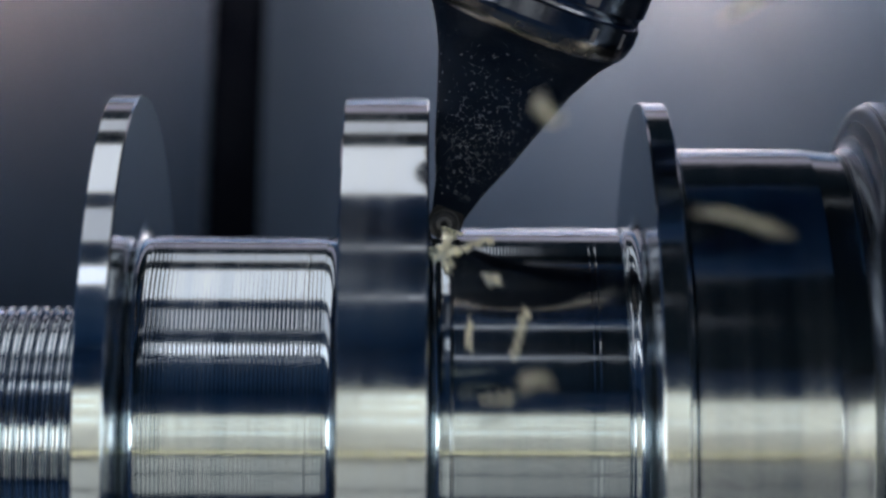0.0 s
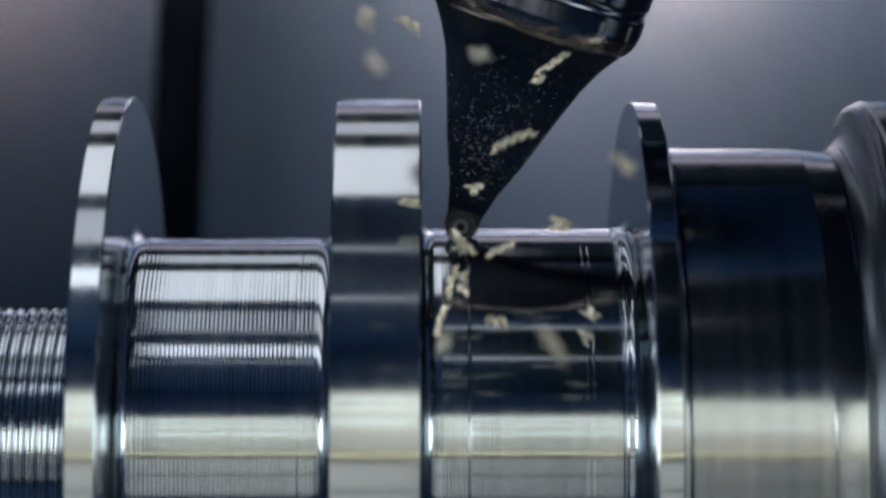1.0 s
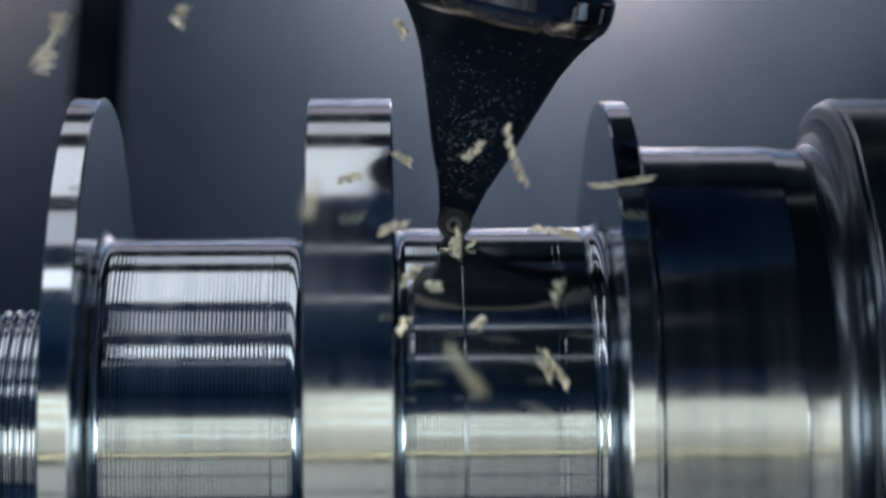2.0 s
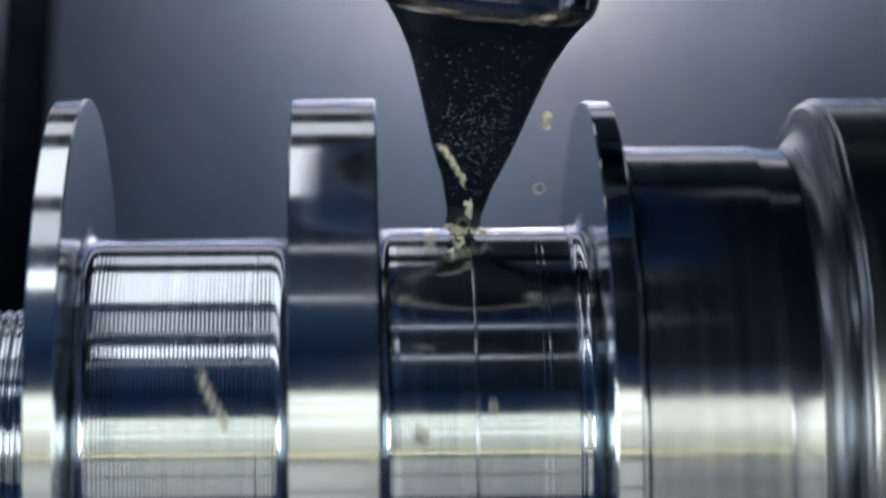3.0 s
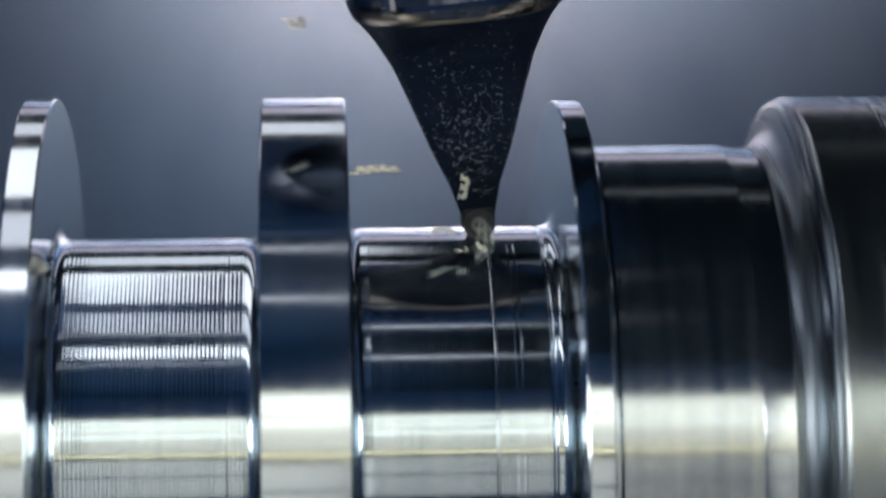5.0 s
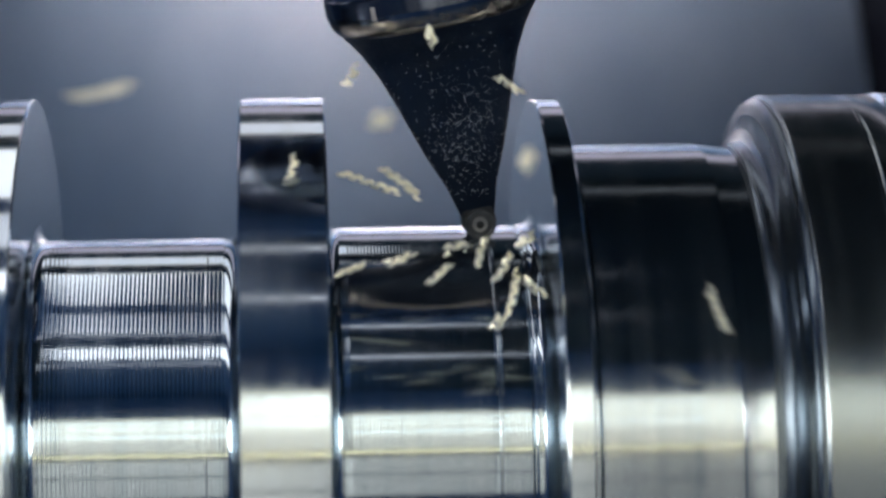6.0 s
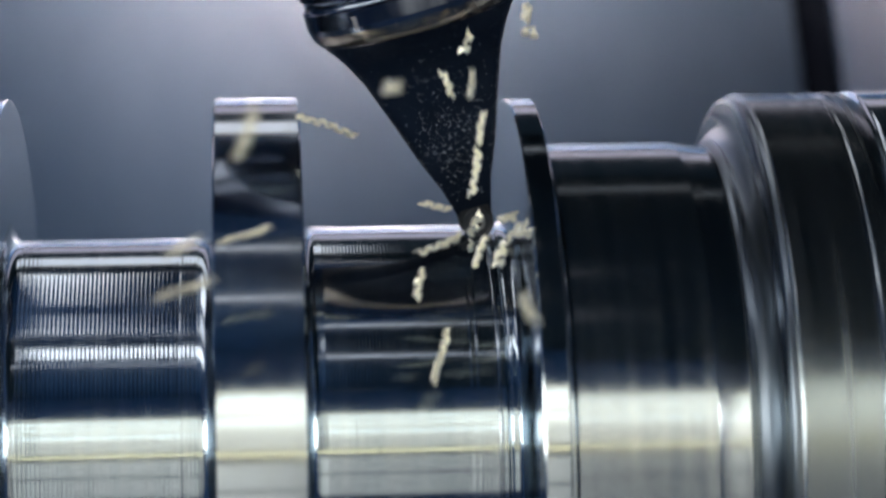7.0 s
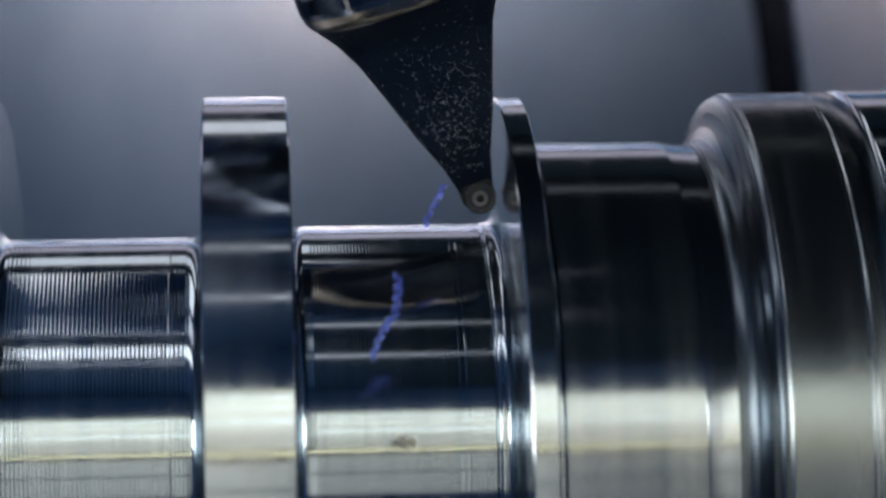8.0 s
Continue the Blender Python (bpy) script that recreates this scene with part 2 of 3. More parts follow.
def lamps():
    def toward(x, angle, d):
        a = radians(angle)
        return look((x, d * math.cos(a), d * math.sin(a)), (x, 0, 0))
    def on_door(x, z):
        return pose(x, -1.115, z, 90, 0, 0)
    door = lamp("door_lamp", "wide warm white lamp panel on the machine door", 1.246, 0.36, LAMP_BODY, on_door(0.014, 0.272))
    for k in range(7):
        x = -0.534 + 0.178 * k
        part("light_field", box(bmesh.new(), x - 0.064, x + 0.064, -0.18, 0.18, -0.008, -0.0035), LIGHT_WARM, door, "warm white glowing field")
        for y, r in ((-0.022, 0.014), (0.062, 0.009), (0.125, 0.011)):
            bm = bmesh.new()
            bmesh.ops.create_cone(bm, cap_ends=True, segments=16, radius1=r, radius2=r, depth=0.126, matrix=pose(x, y, -0.012 - r, 0, 90, 0))
            part("tube", bm, LIGHT_TUBE, door, "glowing white tube", True)
    lamp("door_strip_lamp", "thin golden strip lamp on the machine door", 1.3, 0.012, LIGHT_GOLD, on_door(0.0, 0.064))
    # Barred glow panel, made up for the pale striped reflection low on the steel.
    low_panel = lamp("low_glow_panel", "added barred glow panel, reflected low on the steel", 1.3, 0.40, LAMP_BODY, on_door(0.0, -0.165))
    for x0, x1 in ((-0.62, -0.48), (-0.27, 0.04), (0.11, 0.19), (0.33, 0.42), (0.54, 0.63)):
        for y0, y1 in ((0.03, 0.18), (-0.195, 0.01)):
            part("glow_patch", box(bmesh.new(), x0, x1, y0, y1, -0.008, -0.0035), LOW_GLOW, low_panel, "pale glowing field")
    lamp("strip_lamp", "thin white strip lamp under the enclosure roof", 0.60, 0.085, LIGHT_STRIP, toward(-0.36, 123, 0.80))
    lamp("roof_lamp", "cool white lamp panel under the enclosure roof", 0.62, 0.32, LIGHT_COOL, toward(-0.27, 80, 0.76))
    lamp("roof_lamp", "cool white lamp panel under the enclosure roof", 0.62, 0.14, LIGHT_DIM, toward(-0.27, 54, 0.64))
    lamp("roof_lamp", "dim cool white lamp panel under the enclosure roof", 0.60, 0.17, LIGHT_DIM, toward(-0.36, 105, 0.77))
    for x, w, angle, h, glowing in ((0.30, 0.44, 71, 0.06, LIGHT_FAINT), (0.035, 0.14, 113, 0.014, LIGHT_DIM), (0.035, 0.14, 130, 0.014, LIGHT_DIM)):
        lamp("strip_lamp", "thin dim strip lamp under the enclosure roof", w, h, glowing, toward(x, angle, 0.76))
    # Unseen side strips, added to brighten the fillets and the chips.
    lamp("side_helper_light", "added long white strip light at the side, out of view", 0.95, 0.20, LIGHT_SIDE, look((-0.70, -0.53, 0.150), (0.0, -0.53, 0.03), 10))
    lamp("side_helper_light", "added long white strip light at the side, out of view", 0.62, 0.20, LIGHT_SIDE, look((0.70, -0.72, 0.175), (0.0, -0.72, 0.03), -10))
    # Added out of view to brighten the top of the cover.
    lamp("cover_top_light", "added warm light above the sliding cover, out of view", 0.38, 0.08, LIGHT_BACK, pose(0.01, 0.448, 0.50))
    # Made-up sheet that keeps the light above the cover off the shaft.
    hood = part("light_screen", box(bmesh.new(), -0.74, 0.74, 0.393, 0.397, 0.28, 0.799), BLOCKER_BLACK)
    # Added glow that gives the lilac band along the tops of the steel.
    lamp("lilac_band_glow", "added dim lilac glow, reflected along the tops of the steel", 0.95, 0.062, LIGHT_LILAC, look((-0.02, 0.368, 0.322), (-0.02, 0, 0.02)))
    tagged(hood, "added black sheet that screens the light above the cover", "hood", kind="structure")


def cover_sheet(x0, x1, back, thick):
    """A sheet that stands upright and leans back in a soft curve towards its top."""
    # The lean is made up, so the top catches the added light.
    prof = [(0.38, -0.455), (0.38, -0.06)]
    for i in range(41):
        z = -0.03 + 0.30 * i / 40
        prof.append((0.38 + 1.9 * (z + 0.03) ** 2, z))
    bm = bmesh.new()
    front = [[bm.verts.new((x, y + back, z)) for y, z in prof] for x in (x0, x1)]
    rear = [[bm.verts.new((x, y + back + thick, z)) for y, z in prof] for x in (x0, x1)]
    for k in range(len(prof) - 1):
        bm.faces.new((front[0][k], front[1][k], front[1][k + 1], front[0][k + 1]))
        bm.faces.new((rear[0][k], rear[0][k + 1], rear[1][k + 1], rear[1][k]))
        bm.faces.new((front[0][k], front[0][k + 1], rear[0][k + 1], rear[0][k]))
        bm.faces.new((front[1][k], rear[1][k], rear[1][k + 1], front[1][k + 1]))
    for k in (0, len(prof) - 1):
        bm.faces.new((front[0][k], rear[0][k], rear[1][k], front[1][k]))
    return bm


def sliding_cover():
    """Cover plates behind the spindle, with dark wiper gaps between them."""
    root = tagged(new("sliding_cover"), "brushed steel sliding cover plates with dark wiper gaps", "machine cover")
    for x0, x1, mat in ((-0.60, -0.0640, PANEL_SHADED), (-0.0438, 0.3262, PANEL), (0.3432, 0.74, PANEL_SHADED)):
        part("cover_plate", cover_sheet(x0, x1, 0, 0.012), mat, root, "cover plate with shade in its darker colour" if mat is PANEL_SHADED else "", True)
    for x0, x1 in ((-0.0638, -0.0440), (0.3264, 0.3430)):
        part("wiper_gap", cover_sheet(x0, x1, 0.006, 0.004), GAP_DARK, root, "dark rubber wiper strip")
    return root


# ---- workpiece ----
def threaded_run(x0, x1, r, pitch, depth, step=0.22):
    rings = []
    n = int((x1 - x0) / step)
    for i in range(n + 1):
        x = x0 + (x1 - x0) * i / n
        ring = []
        for j in range(SEG):
            u = (x / pitch - j / SEG) % 1.0
            rr = r - depth * (0.5 - 0.5 * math.cos(2 * math.pi * u)) ** 0.8
            a = 2 * math.pi * j / SEG
            ring.append((x / 1000, rr / 1000 * math.sin(a), rr / 1000 * math.cos(a)))
        rings.append(ring)
    return rings


def workpiece():
    root = tagged(new("turned_workpiece"), "bright turned steel shaft with flanges, journals and thread", "workpiece")
    grid_mesh("threaded_end", [[ring_x(-150, 2), ring_x(-150, 28)], [ring_x(-150, 28), ring_x(-84, 28)], threaded_run(-84, -47.7, 29.8, 2.3, 0.85)],
              STEEL_SOFT, root, "coarse bright thread")
    turned("thin_flange", [[(-47.6, 25), (-47.6, 72.6)], *rim(-47.6, -41.7, 73.0), [(-41.7, 72.6), (-41.7, 47.2)]],
           STEEL_SOFT, root)
    turned("journal", [fillet(-38.9, 43.95, -41.65, 47.6, 10)[::-1], [(-38.9, 43.95), (-38.75, 44.4), (-38.6, 44.3)],
                       [(-38.6, 44.3), *feed_marks(-38.5, -3.8, 44.25, 0.83, 0.038, 7, (-8.4, -7.0))],
                       [(-3.8, 44.25), (-3.7, 43.95)], fillet(-3.7, 43.95, -0.33, 47.9, 12)], STEEL, root)
    turned("middle_flange", [[(-0.3, 45.0), (-0.3, 72.35)], *rim(-0.3, 16.5, 72.7), [(16.5, 72.35), (16.5, 47)]], STEEL_SOFT, root)
    turned("journal", [fillet(19.0, 45.6, 16.53, 49.4, 10)[::-1], [(19.0, 46.0), (20.6, 46.1)],
                       feed_marks(20.6, 54.8, 46.0, 0.66, 0.009, 6, (48.4, 49.6)), [(54.8, 46.0), (55.1, 45.5), (55.5, 45.6)],
                       [(55.5, 46.0), (55.9, 46.3), (56.3, 46.3)], [(56.3, 46.3), (56.4, 46.1)], fillet(56.4, 46.1, 58.9, 49.8, 11)], STEEL, root)
    turned("flange", [[(58.9, 47.0), (58.9, 71.45)], *rim(58.9, 64.0, 71.8), [(64.0, 71.45), (64.0, 58.0)]], STEEL_SOFT, root)
    turned("wide_journal", [[(64.0, 60.0), (66.0, 60.0)], [(66.0, 60.0), (66.0, 62.0), (66.3, 62.4)], feed_marks(66.3, 92.4, 62.4, 0.56, 0.010, 5),
                            [(92.4, 62.4), (92.9, 62.30), (97.6, 61.72), (98.2, 61.66)], [(98.2, 61.66), (98.6, 61.64)],
                            ], STEEL_HAZY, root)
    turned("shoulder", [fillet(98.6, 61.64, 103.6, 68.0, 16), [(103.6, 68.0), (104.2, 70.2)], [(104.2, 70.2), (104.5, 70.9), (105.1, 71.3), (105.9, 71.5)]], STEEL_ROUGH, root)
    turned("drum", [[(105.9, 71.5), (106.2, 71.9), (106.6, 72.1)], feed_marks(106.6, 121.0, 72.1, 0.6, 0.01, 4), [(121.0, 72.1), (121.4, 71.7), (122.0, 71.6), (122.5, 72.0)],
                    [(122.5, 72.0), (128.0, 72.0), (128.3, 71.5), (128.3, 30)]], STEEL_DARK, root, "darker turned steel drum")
    return root


def chuck():
    root = tagged(new("spindle_chuck"), "bright steel spindle chuck gripping the shaft", "chuck")
    turned("body", [[(128.7, 30), (128.7, 70.2)], [(128.7, 70.2), (129.2, 71.9), (130.0, 72.3)],
                    [(130.0, 72.3), (150, 72.3), (190, 72.3)], [(190, 72.3), (190, 110)], [(190, 110), (300, 110)], [(300, 110), (300, 10)]], STEEL_SOFT, root)
    head = tagged(new("headstock"), "blue-grey painted cast headstock block", "headstock")
    part("casting", box(bmesh.new(), 0.301, 0.748, -0.2, 0.2, -0.458, 0.2, 0.012), WALL, head)
    return root


def tailstock():
    """The centre that carries the threaded end of the shaft."""
    root = tagged(new("tailstock"), "blue-grey tailstock with a steel centre", "tailstock")
    turned("centre", [[(-152, 1), (-175, 16)], [(-175, 16), (-260, 16)]], STEEL_DARK, root, "pointed steel centre")
    part("casting", box(bmesh.new(), -0.748, -0.255, -0.09, 0.09, -0.458, 0.09, 0.01), WALL, root)
    # Added out of view to keep the left side light off the cover.
    part("side_blocker", box(bmesh.new(), -0.748, -0.30, 0.093, 0.365, -0.458, 0.30, 0.012), WALL, root, "added tall painted block that keeps side light off the cover")
    return root


# ---- tool ----
MM = 0.001
UNIT = 0.001069


def ring_z(z, hx, front, back, power, n=40):
    """A rounded cross-section of the neck at height z, in millimetres."""
    out = []
    for j in range(n):
        a = 2 * math.pi * j / n
        c, s = math.cos(a), math.sin(a)
        x = hx * math.copysign(abs(c) ** (2 / power), c)
        y = math.copysign(abs(s) ** (2 / power), s)
        y = y * back if y > 0 else y * front
        out.append((x * UNIT, y * UNIT, z * UNIT))
    return out


NECK = ((-1.5, 2.3, -0.9, 5.0, 5), (1.0, 2.9, -0.8, 5.6, 5), (3.4, 3.5, -0.3, 6.0, 5), (5.2, 4.0, 0.6, 6.2, 5), (7.5, 4.6, 0.9, 6.8, 4.5), (15, 7.6, 2.0, 8.0, 4),
        (23.8, 10.5, 4.0, 9.5, 3.4), (31.4, 13.2, 7.5, 12.5, 2.6), (36.0, 15.6, 12.0, 15.0, 2.2), (38.4, 17.2, 15.5, 17.0, 2.05), (40.2, 18.6, 18.0, 18.4, 2.0))


def neck_width(z):
    zs = [n[0] for n in NECK]
    return float(np.interp(z, zs, [n[1] for n in NECK])), float(np.interp(z, zs, [n[2] for n in NECK])), float(np.interp(z, zs, [n[4] for n in NECK]))


def cutting_tool():
    root = tagged(new("turning_tool"), "black turning tool with tapered neck and round insert", "cutting tool")
    fine = []
    zs = [n[0] for n in NECK]
    for z in np.linspace(zs[0], zs[-1], 46):
        v = [float(np.interp(z, zs, [n[k] for n in NECK])) for k in range(1, 5)]
        fine.append(ring_z(float(z), *v))
    neck = grid_mesh("neck", [[[(0, 2 * UNIT, zs[0] * UNIT)] * 40, fine[0]], fine], BLACK_TOOL, root, "black oxide tapered neck")

    def collar(name, runs, mat, label=""):
        rings = [[[(r * UNIT * math.cos(2 * math.pi * j / 72), r * UNIT * math.sin(2 * math.pi * j / 72), z * UNIT) for j in range(72)] for r, z in run] for run in runs]
        return grid_mesh(name, rings, mat, root, label)
    collar("collar_rim", [[(18.2, 40.0), (19.0, 40.4), (19.8, 41.6), (20.2, 43.0)]], RIM_STEEL, "straw-tinted polished lower rim")
    ring = collar("collar", [[(20.2, 43.0), (20.45, 44.0)], [(20.45, 44.0), (20.45, 47.0)], [(20.45, 47.0), (19.9, 47.4), (19.9, 49.0), (20.45, 49.4)],
                             [(20.45, 49.4), (20.45, 62.0)], [(20.45, 62.0), (31, 66)], [(31, 66), (31, 120)], [(31, 120), (1, 120)]], HOLDER_STEEL, "dark ground steel collar")
    # small slots and a grey label plate on the collar
    for a, z0, z1, w, mat in ((-128, 43.8, 46.4, 0.5, SLOT_GREY), (-52, 43.8, 46.6, 0.5, SLOT_GREY), (-30, 44.0, 46.8, 0.5, SLOT_GREY), (-84, 50.4, 53.2, 2.6, SLOT_GREY),
                              (-112, 49.8, 51.2, 0.6, BLACK_HOLE), (-60, 50.2, 52.6, 1.4, SLOT_GREY)):
        bm = box(bmesh.new(), -w, w, -0.12, 0.3, z0 - 0.5, z1 - 0.5, 0.1)
        for v in bm.verts:
            v.co *= UNIT
        p = part("slot", bm, mat, ring, "small grey slot")
        t = radians(a)
        p.matrix_basis = Matrix.Translation((20.42 * UNIT * math.cos(t), 20.42 * UNIT * math.sin(t), 0)) @ Matrix.Rotation(t + math.pi / 2, 4, "Z")

    # round insert, its face towards the viewer side (-y)
    def disc(name, runs, mat, parent, label="", n=36, sides=0):
        rings = []
        for run in runs:
            rows = []
            for r, y in run:
                row = []
                for j in range(n):
                    a = 2 * math.pi * j / n
                    q = r * (1 + (0.16 * math.cos(sides * a) if sides else 0))
                    row.append((q * UNIT * math.cos(a), y * UNIT, q * UNIT * math.sin(a)))
                rows.append(row)
            rings.append(rows)
        return grid_mesh(name, rings, mat, parent, label)
    ins = disc("insert", [[(2.5, 3.2), (2.95, -0.1)], [(2.95, -0.1), (2.9, -0.25), (2.75, -0.28)], [(2.75, -0.28), (2.4, 0.0), (2.05, 0.05)], [(2.05, 0.05), (1.9, -0.1), (1.6, -0.1)],
                          [(1.6, -0.1), (1.3, 0.5)]], CARBIDE, root, "round dark coated carbide insert")
    screw = disc("screw", [[(1.5, 0.3), (1.45, 0.0), (1.3, -0.08)], [(1.3, -0.08), (0.72, -0.05)]], SCREW_STEEL, ins, "small steel clamping screw")
    disc("socket", [[(0.78, -0.07), (0.7, 0.4)], [(0.7, 0.4), (0.01, 0.4)]], BLACK_HOLE, ins, "dark star socket", 36, 6)
    # shim seat round the insert
    bm = box(bmesh.new(), -3.2, 3.2, 0.35, 3.6, -0.6, 4.4, 0.5)
    for v in bm.verts:
        v.co *= UNIT
    part("seat", bm, WORN_TIP, root, "worn grey insert seat")

    # beads of coolant and metal dust on the neck
    rnd = random.Random(7)
    bm = bmesh.new()
    for _ in range(2000):
        z = rnd.triangular(4.5, 41, 15)
        hx, front, power = neck_width(z)
        u = max(-0.95, min(0.95, rnd.gauss(0.08, 0.55)))
        y = -front * max(0.0, 1 - abs(u) ** power) ** (1 / power)
        r = 0.016 + 0.09 * rnd.random() ** 5
        made = bmesh.ops.create_icosphere(bm, subdivisions=1, radius=r * UNIT)["verts"]
        for v in made:
            v.co = Vector((v.co.x * rnd.uniform(0.6, 1.2) + u * hx * UNIT, v.co.y * 0.6 + y * UNIT, v.co.z * rnd.uniform(0.7, 1.6) + z * UNIT))
    beads = part("coolant_dust", bm, DROPLET, neck, "scattered bright beads of coolant and metal dust")
    tagged(beads, kind="stuff")
    return root


def tool_spindle():
    """The swivelling head that carries the tool, above the view."""
    root = tagged(new("tool_spindle"), "dark swivelling tool spindle head carrying the turning tool", "spindle head")
    bm = box(bmesh.new(), -0.05, 0.05, -0.05, 0.09, 0.1286, 0.37, 0.02)
    part("housing", bm, HEAD_PAINT, root)
    return root


def cut_ring():
    """The narrow step that runs with the cut round the journal."""
    root = tagged(new("cut_edge"), "narrow bright step where the cut ends", "cut edge")
    turned("step", [[(-0.45, 45.9), (-0.3, 46.16), (0.0, 46.22), (0.28, 46.14)], [(0.28, 46.14), (0.4, 45.9)]], STEEL_SOFT, root)
    return root


# ---- chips ----
def chip_mesh(kind):
    """A curled, segmented chip: a ribbon wound into a short loose coil."""
    rnd = random.Random(100 + kind)
    turns = (1.8, 2.8, 4.2, 2.2, 5.4, 1.4)[kind]
    rad = (0.85, 0.65, 0.6, 0.75, 0.55, 0.95)[kind]
    rise = (1.7, 1.9, 2.1, 2.0, 2.2, 1.6)[kind]
    n = int(turns * 9)
    bm = bmesh.new()
    rows = []
    for i in range(n + 1):
        a = 2 * math.pi * turns * i / n
        r = rad * rnd.uniform(0.6, 1.3)
        w = (0.7 if i % 3 else 0.22) * rnd.uniform(0.6, 1.3)
        z = rise * turns * (i / n - 0.5)
        bend = 0.02 * z * z
        c, s = math.cos(a), math.sin(a)
        row = []
        for rr, dz in ((r, -w), (r + 0.16, -w), (r + 0.16, w), (r, w)):
            row.append(bm.verts.new(((rr * c + bend) * MM, rr * s * MM, (z + dz) * MM)))
        rows.append(row)
    for i in range(n):
        for k in range(4):
            bm.faces.new((rows[i][k], rows[i][(k + 1) % 4], rows[i + 1][(k + 1) % 4], rows[i + 1][k]))
    bm.faces.new(rows[0])
    bm.faces.new(rows[n][::-1])
    return bm


def chips():
    """One chip of each kind: six straw-coloured, one blue."""
    stock = []
    for k in range(7):
        ob = part("metal_chip", chip_mesh(k if k < 6 else 2), CHIP if k < 6 else CHIP_BLUE)
        label = "curled straw-coloured metal chip flung off the cut" if k < 6 else "blue-tempered curled metal chip flung off the cut"
        stock.append(tagged(ob, label, "metal chip", "flying metal chips"))
    return stock


# ---- how things move ----
TIP = (
    (0, 19.56, -16.0, 46.42, 21.2),
    (0.5, 22.02, -16.0, 46.28, 20),
    (1, 24.42, -16.0, 46.09, 18.2),
    (1.5, 26.46, -16.0, 46.28, 15),
    (2, 28.84, -16.0, 46.34, 12.4),
    (3.5, 36.21, -16.0, 46.45, 3.2),
    (4, 38.22, -16.0, 46.28, 0.8),
    (5.5, 45.45, -16.0, 46.08, -8.8),
    (6, 47.52, -16.0, 45.95, -11.2),
    (6.5, 49.61, -16.0, 45.81, -13.5),
    (7, 52.16, -16.0, 45.90, -15.9),
    (7.5, 54.54, -16.0, 46.27, -18),
    (7.9, 54.98, -16.0, 49.43, -19),
    (8, 55.08, -16.0, 50.78, -19.3),
)


def tip_at(t):
    ts = [r[0] for r in TIP]
    return Vector([float(np.interp(t, ts, [r[k] for r in TIP])) for k in (1, 2, 3)]) * MM


CHANCE = random.Random(21)


def scatter():
    return Vector((CHANCE.gauss(0, 1), CHANCE.gauss(0, 1), CHANCE.gauss(0, 1))).normalized()


def along(way):
    """A turn that lays a chip's length along a way, rolled by chance."""
    return way.to_track_quat("Z", "Y").to_matrix().to_4x4() @ Matrix.Rotation(CHANCE.uniform(0, 6.28), 4, "Z")


def flight(ob, born, start, v, turn, axis, rate, t_turn):
    """A chip leaves the cut at born with speed v, tumbles, falls and comes to rest on the floor."""
    inside = Matrix.Translation((start.x, 0.0, 0.02)) @ turn
    rows = []
    if born > 0.1:
        rows += [(0, inside), (born - 0.034, inside)]
    for s in (0.0, 0.04, 0.08, 0.12, 0.16, 0.20, 0.25, 0.32, 0.42, 0.6, 0.8):
        p = start + v * min(s, 0.42) + Vector((0, 0, -0.9 - 3.0 * max(0.0, s - 0.2))) * s * s
        p.z = max(p.z, -0.44)
        rows.append((born + s, Matrix.Translation(p) @ Matrix.Rotation(rate * (born + s - t_turn), 4, axis) @ turn))
    seen = [r for r in rows if 0 <= r[0] <= 8.0]
    if seen[0][0] > 0.001:
        seen.insert(0, (0, rows[0][1] if rows[0][0] >= 0 else seen[0][1]))
    if seen[-1][0] < 7.99:
        seen.append((8.0, seen[-1][1]))
    walk(ob, seen)


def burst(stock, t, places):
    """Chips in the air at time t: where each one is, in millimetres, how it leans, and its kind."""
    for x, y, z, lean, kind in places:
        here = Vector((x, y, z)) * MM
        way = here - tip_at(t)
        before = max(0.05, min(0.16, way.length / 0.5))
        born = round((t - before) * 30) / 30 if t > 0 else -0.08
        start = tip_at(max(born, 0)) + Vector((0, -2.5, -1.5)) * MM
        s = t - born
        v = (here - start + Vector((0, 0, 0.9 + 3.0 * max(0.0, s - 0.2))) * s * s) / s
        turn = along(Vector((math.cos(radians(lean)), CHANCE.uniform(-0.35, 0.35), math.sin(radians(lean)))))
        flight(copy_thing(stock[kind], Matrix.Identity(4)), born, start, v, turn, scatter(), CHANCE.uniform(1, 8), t)


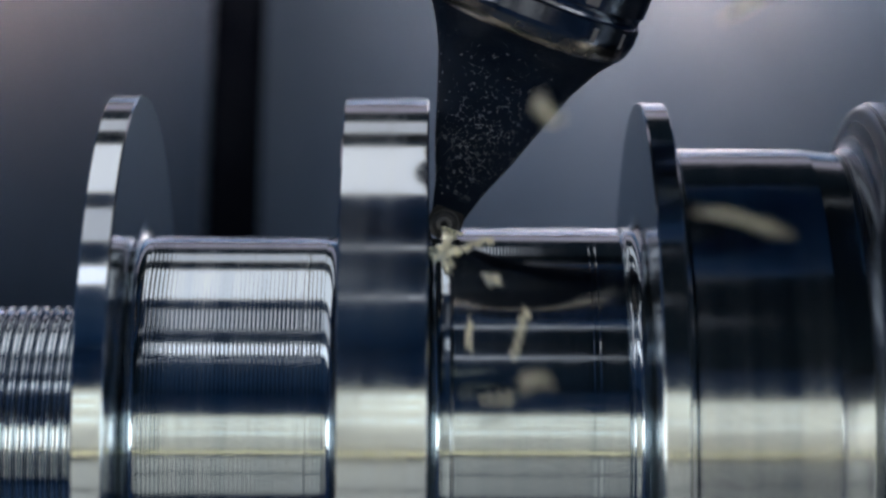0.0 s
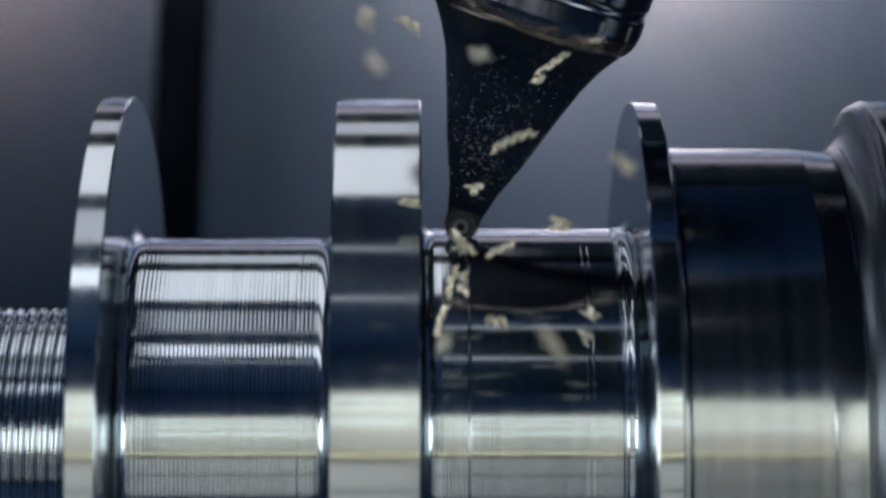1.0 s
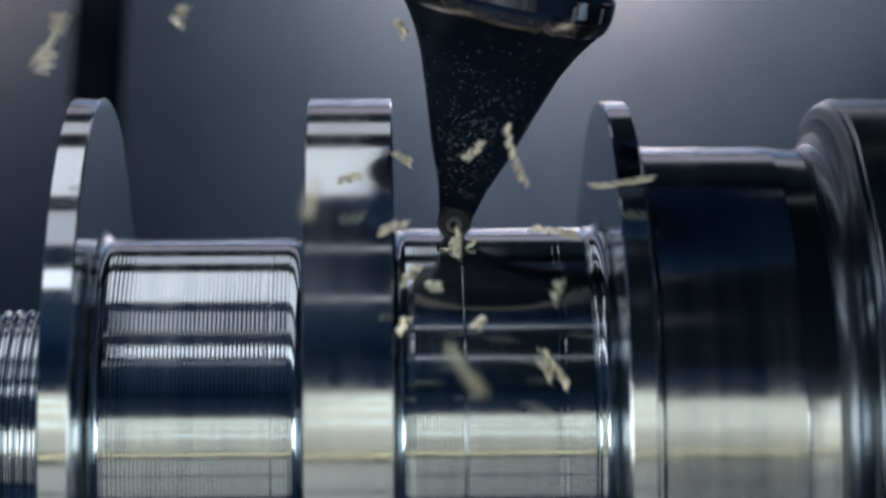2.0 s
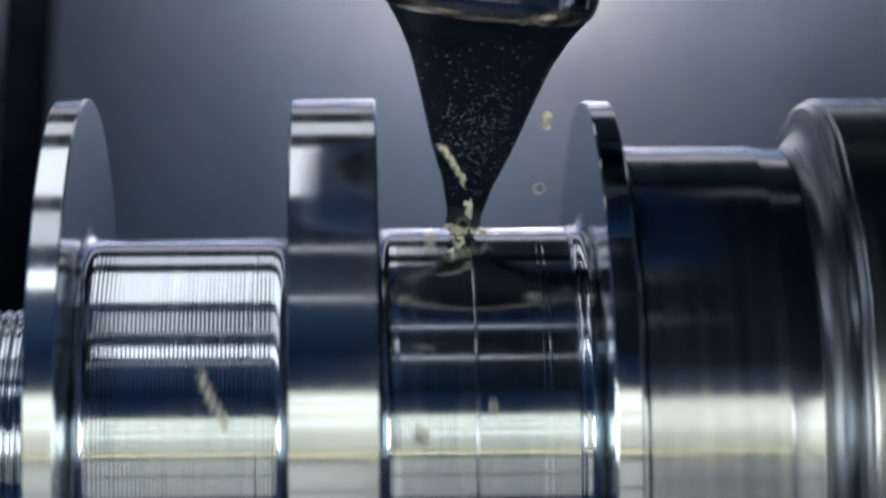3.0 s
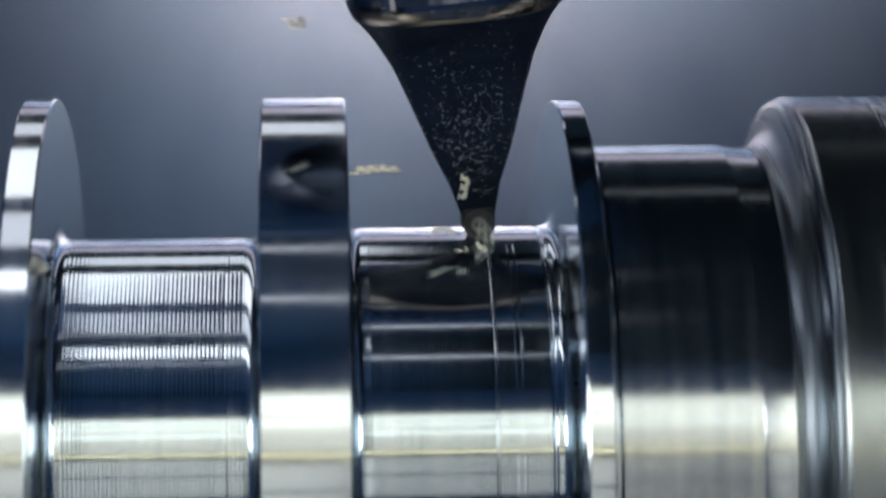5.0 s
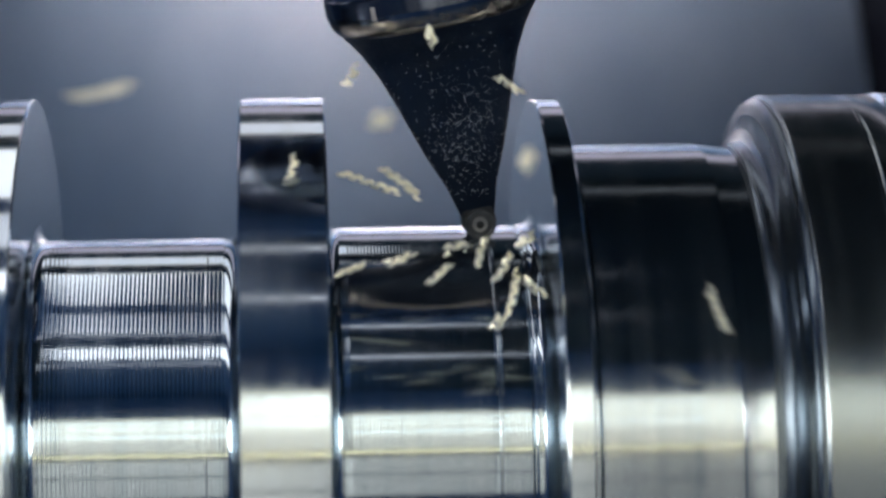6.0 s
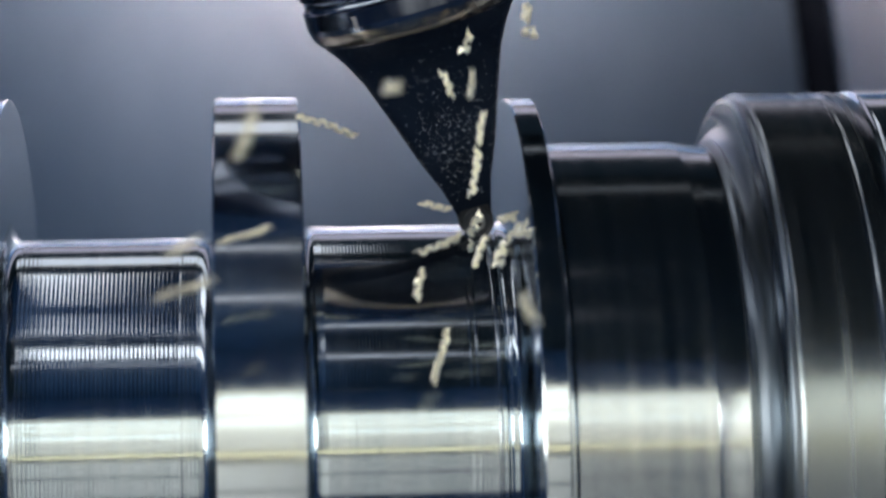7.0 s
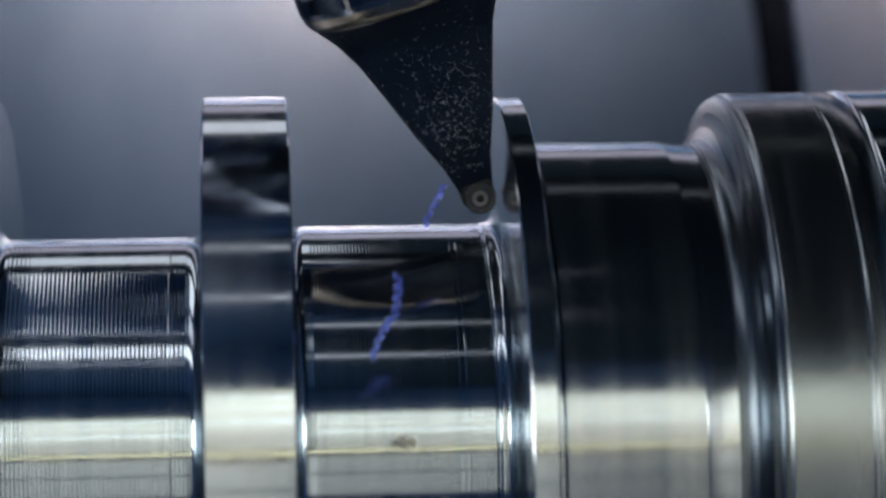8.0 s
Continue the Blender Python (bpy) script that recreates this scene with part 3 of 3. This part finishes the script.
def stray_chips(stock):
    """The rest of the spray, between the bursts."""
    t = 0.06
    while t < 7.7:
        between = 2.04 < t < 3.18 or 4.04 < t < 5.18
        quiet = between or 0.05 < t % 0.5 < 0.22
        if quiet:
            way = CHANCE.choice((0, 0, 0, 1, 1, 2, 2, 3))
            if way == 0:    # down over the front of the journal
                v = Vector((CHANCE.gauss(-0.04, 0.16), CHANCE.uniform(-0.35, -0.2), CHANCE.uniform(-0.35, 0.0)))
            elif way == 1:  # up past the neck
                v = Vector((CHANCE.gauss(-0.1, 0.2), CHANCE.uniform(-0.3, -0.12), CHANCE.uniform(0.3, 0.75)))
            elif way == 2:  # sideways, low
                v = Vector((CHANCE.choice((-1, -1, 1)) * CHANCE.uniform(0.2, 0.6), CHANCE.uniform(-0.35, -0.2), CHANCE.uniform(0.0, 0.3)))
            else:
                v = Vector((CHANCE.choice((-1, 1)) * CHANCE.uniform(0.2, 0.6), CHANCE.uniform(-0.3, -0.12), CHANCE.uniform(0.3, 0.7)))
            if between:
                v = v * CHANCE.uniform(0.4, 0.8)
            start = tip_at(t) + Vector((CHANCE.uniform(-1, 1.5), -2.5, CHANCE.uniform(-2.5, -1))) * MM
            kind = CHANCE.choice((0, 1, 3, 5, 2, 3, 5, 0, 4))
            flight(copy_thing(stock[kind], Matrix.Identity(4)), t, start, v, along(v.normalized() + 0.4 * scatter()), scatter(), CHANCE.uniform(2, 9), t)
        t += 0.026 if 2.02 < t < 3.3 or 4.02 < t < 5.3 else 0.055


def nested_chips(stock):
    """Chips that cling round the edge of the insert while it cuts."""
    nest = stock[:6] + [copy_thing(stock[k], Matrix.Identity(4)) for k in (0, 5, 3, 5)]
    for k, ob in enumerate(nest):
        rows = []
        for i in range(54):
            t = min(i * 0.15 + 0.011 * k, 8.0) if i else 0
            if t > 8.0 - 1e-6 and rows and rows[-1][0] >= 8.0 - 1e-6:
                break
            a = (3.6, 4.2, 4.5, 4.9, 5.3, 5.7, 4.0, 4.7, 5.0, 5.5)[k] + CHANCE.gauss(0, 0.15)
            d = CHANCE.uniform(0.6, 3.0 + (0.9 if k % 2 else 0.45) * min(t, 6.0))
            c = tip_at(min(t, 7.75)) + Vector((d * math.cos(a), -3.0 - 0.35 * d, d * math.sin(a) - 4.6)) * MM
            turn = Vector((math.cos(a) + CHANCE.gauss(0, 0.45), -0.3 + CHANCE.gauss(0, 0.4), math.sin(a) + CHANCE.gauss(0, 0.45))).to_track_quat("Z", "Y").to_matrix().to_4x4() @ Matrix.Rotation(0.7 * k + CHANCE.gauss(0, 0.25), 4, "Z")
            if t > 7.8:
                c = c + Vector((0, -0.02, -0.15)) * ((t - 7.75) / 0.25)
            rows.append((t, Matrix.Translation(c) @ turn))
        if rows[-1][0] < 8.0:
            rows.append((8.0, rows[-1][1]))
        walk(ob, rows)
    walk(stock[6], [(0, Matrix.Translation((0.055, 0, 0.01))), (8.0, Matrix.Translation((0.055, 0, 0.01)))])


def motions(work, grip, tool, head, step, cover, stock):
    walk(tool, [(t, pose(x * MM, y * MM, z * MM, 11, lean, 0)) for t, x, y, z, lean in TIP])
    walk(head, [(t, pose(x * MM, y * MM, z * MM, 11, lean, 0)) for t, x, y, z, lean in TIP])
    walk(step, [(t, pose((x + 1.4) * MM, 0, 0)) for t, x, y, z, lean in TIP])
    spin = [(i / 30, pose(0, 0, 0, 66.0 * i)) for i in range(241)]
    walk(work, spin)
    walk(grip, spin)
    walk(cover, [(t, pose(x * MM, 0, 0)) for t, x in ((0, 0), (0.5, -6), (1, -16.8), (1.5, -25), (2, -34), (2.75, -48), (3.5, -62), (4, -71), (4.75, -84), (5.5, -97),
                                                     (6, -104.9), (6.5, -112.2), (7, -118.8), (7.5, -126.8), (8, -128.8))])
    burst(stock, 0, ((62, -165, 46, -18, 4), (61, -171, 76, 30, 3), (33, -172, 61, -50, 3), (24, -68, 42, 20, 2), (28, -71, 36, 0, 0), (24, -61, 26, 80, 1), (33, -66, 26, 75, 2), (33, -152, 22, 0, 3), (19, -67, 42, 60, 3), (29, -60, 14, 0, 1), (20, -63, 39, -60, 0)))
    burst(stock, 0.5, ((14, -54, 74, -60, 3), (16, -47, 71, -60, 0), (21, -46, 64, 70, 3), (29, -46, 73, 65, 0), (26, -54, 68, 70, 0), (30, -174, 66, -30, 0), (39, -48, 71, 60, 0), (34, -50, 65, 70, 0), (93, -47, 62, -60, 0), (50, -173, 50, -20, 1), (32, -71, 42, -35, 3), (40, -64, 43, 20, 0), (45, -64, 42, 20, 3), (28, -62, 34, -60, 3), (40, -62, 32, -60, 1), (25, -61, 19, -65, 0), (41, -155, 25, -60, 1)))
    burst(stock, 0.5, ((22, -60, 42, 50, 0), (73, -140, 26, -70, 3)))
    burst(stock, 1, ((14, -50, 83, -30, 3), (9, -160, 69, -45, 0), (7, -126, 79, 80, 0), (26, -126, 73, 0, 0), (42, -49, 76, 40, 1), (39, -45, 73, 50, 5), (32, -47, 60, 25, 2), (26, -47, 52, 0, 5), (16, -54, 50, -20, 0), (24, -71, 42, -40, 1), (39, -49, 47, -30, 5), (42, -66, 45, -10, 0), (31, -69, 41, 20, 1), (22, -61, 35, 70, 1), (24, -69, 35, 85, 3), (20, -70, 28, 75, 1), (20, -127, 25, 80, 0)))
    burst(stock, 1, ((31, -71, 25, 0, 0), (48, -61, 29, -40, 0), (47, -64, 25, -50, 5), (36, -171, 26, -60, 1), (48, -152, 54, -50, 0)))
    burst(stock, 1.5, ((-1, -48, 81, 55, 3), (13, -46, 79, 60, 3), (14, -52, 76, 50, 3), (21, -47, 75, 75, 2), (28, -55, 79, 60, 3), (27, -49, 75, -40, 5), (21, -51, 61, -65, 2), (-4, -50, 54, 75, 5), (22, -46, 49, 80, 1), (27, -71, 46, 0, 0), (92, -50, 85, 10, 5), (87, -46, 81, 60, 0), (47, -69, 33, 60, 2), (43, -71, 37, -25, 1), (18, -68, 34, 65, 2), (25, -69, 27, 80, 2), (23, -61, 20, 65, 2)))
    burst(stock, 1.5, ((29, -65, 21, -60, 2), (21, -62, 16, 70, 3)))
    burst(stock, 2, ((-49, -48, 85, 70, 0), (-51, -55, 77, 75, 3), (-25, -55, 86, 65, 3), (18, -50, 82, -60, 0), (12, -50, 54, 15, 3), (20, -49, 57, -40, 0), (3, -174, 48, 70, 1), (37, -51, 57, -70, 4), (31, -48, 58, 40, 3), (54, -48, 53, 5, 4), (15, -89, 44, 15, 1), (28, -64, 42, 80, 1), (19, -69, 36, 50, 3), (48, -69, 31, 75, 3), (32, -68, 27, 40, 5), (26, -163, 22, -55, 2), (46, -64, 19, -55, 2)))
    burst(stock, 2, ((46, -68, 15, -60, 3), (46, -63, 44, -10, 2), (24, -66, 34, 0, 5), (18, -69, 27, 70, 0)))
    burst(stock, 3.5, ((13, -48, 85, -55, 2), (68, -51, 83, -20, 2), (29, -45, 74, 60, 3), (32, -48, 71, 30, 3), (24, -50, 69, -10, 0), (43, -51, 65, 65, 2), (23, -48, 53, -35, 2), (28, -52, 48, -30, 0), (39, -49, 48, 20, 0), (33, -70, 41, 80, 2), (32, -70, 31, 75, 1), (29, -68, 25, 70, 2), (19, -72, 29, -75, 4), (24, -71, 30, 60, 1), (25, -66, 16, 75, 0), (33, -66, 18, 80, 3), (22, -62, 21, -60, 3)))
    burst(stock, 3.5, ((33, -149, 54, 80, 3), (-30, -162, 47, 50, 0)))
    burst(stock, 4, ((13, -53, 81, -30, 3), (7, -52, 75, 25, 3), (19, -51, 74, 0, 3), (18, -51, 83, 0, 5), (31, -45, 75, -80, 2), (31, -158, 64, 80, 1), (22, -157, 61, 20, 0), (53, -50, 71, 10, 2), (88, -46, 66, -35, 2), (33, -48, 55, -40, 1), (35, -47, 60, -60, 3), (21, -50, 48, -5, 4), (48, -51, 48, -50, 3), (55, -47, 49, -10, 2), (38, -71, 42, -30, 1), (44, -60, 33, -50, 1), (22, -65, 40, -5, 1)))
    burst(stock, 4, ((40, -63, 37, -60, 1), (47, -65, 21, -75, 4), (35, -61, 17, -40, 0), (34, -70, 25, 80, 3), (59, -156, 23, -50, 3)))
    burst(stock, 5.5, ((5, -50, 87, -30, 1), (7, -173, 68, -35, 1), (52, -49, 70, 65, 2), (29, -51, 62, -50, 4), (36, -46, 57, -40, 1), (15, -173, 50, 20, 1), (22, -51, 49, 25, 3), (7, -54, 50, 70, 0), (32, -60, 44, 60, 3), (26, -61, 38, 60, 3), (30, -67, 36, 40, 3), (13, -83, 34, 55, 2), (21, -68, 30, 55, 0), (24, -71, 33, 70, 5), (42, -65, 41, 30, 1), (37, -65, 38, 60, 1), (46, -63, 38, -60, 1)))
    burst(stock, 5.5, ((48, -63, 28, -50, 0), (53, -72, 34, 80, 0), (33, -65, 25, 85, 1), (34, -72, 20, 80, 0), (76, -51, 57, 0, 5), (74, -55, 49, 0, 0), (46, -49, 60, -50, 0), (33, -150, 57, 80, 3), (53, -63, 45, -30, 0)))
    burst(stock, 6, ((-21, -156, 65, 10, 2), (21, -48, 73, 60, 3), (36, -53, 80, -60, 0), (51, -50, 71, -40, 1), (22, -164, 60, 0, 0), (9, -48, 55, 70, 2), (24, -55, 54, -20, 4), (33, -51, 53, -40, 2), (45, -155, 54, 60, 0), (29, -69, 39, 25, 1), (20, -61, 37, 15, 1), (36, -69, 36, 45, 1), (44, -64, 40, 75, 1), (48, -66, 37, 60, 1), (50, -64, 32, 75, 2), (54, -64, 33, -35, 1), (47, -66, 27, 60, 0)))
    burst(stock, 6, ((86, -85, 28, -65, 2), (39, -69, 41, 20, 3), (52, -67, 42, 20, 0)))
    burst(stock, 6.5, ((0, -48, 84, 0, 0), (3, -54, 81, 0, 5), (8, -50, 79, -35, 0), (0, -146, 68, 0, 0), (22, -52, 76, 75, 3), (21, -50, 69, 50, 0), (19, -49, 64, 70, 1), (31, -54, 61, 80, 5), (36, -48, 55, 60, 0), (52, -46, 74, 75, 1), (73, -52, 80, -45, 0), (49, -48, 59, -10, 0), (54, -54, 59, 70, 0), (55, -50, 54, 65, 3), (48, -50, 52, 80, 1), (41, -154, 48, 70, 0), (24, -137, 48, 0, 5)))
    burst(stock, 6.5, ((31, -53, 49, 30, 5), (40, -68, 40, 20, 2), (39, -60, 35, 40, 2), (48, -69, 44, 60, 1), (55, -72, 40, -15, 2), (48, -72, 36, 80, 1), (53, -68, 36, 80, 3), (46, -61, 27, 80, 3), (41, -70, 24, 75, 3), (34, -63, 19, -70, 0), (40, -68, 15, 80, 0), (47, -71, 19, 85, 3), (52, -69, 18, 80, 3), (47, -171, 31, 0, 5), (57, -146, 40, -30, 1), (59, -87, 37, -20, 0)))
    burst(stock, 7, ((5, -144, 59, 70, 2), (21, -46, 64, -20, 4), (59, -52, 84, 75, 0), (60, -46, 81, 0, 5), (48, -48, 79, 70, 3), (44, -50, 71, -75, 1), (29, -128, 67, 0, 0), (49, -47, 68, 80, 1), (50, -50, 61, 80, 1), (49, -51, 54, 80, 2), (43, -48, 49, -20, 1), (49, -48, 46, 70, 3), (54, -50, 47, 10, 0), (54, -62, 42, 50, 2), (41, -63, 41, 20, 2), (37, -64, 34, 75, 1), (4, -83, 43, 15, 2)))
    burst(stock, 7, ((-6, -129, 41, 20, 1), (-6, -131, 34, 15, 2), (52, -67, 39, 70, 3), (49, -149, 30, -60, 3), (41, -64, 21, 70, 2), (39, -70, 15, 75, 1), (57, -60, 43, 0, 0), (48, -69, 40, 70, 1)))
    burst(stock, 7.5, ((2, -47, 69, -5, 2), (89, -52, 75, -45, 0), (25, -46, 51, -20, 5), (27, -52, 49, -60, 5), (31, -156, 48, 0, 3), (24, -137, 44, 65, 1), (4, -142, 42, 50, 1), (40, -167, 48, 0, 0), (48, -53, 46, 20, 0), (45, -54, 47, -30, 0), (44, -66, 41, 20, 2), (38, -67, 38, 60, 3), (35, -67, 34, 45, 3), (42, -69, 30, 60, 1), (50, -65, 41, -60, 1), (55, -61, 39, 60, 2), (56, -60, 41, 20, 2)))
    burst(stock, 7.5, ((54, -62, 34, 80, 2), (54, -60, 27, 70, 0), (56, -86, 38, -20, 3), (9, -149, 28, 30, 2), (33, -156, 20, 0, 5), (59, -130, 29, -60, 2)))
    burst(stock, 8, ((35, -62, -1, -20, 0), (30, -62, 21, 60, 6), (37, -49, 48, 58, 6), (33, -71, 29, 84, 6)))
    stray_chips(stock)
    nested_chips(stock)


enclosure()
bellows()
lamps()
cover = sliding_cover()
work = workpiece()
grip = chuck()
tailstock()
tool = cutting_tool()
head = tool_spindle()
step = cut_ring()
stock = chips()
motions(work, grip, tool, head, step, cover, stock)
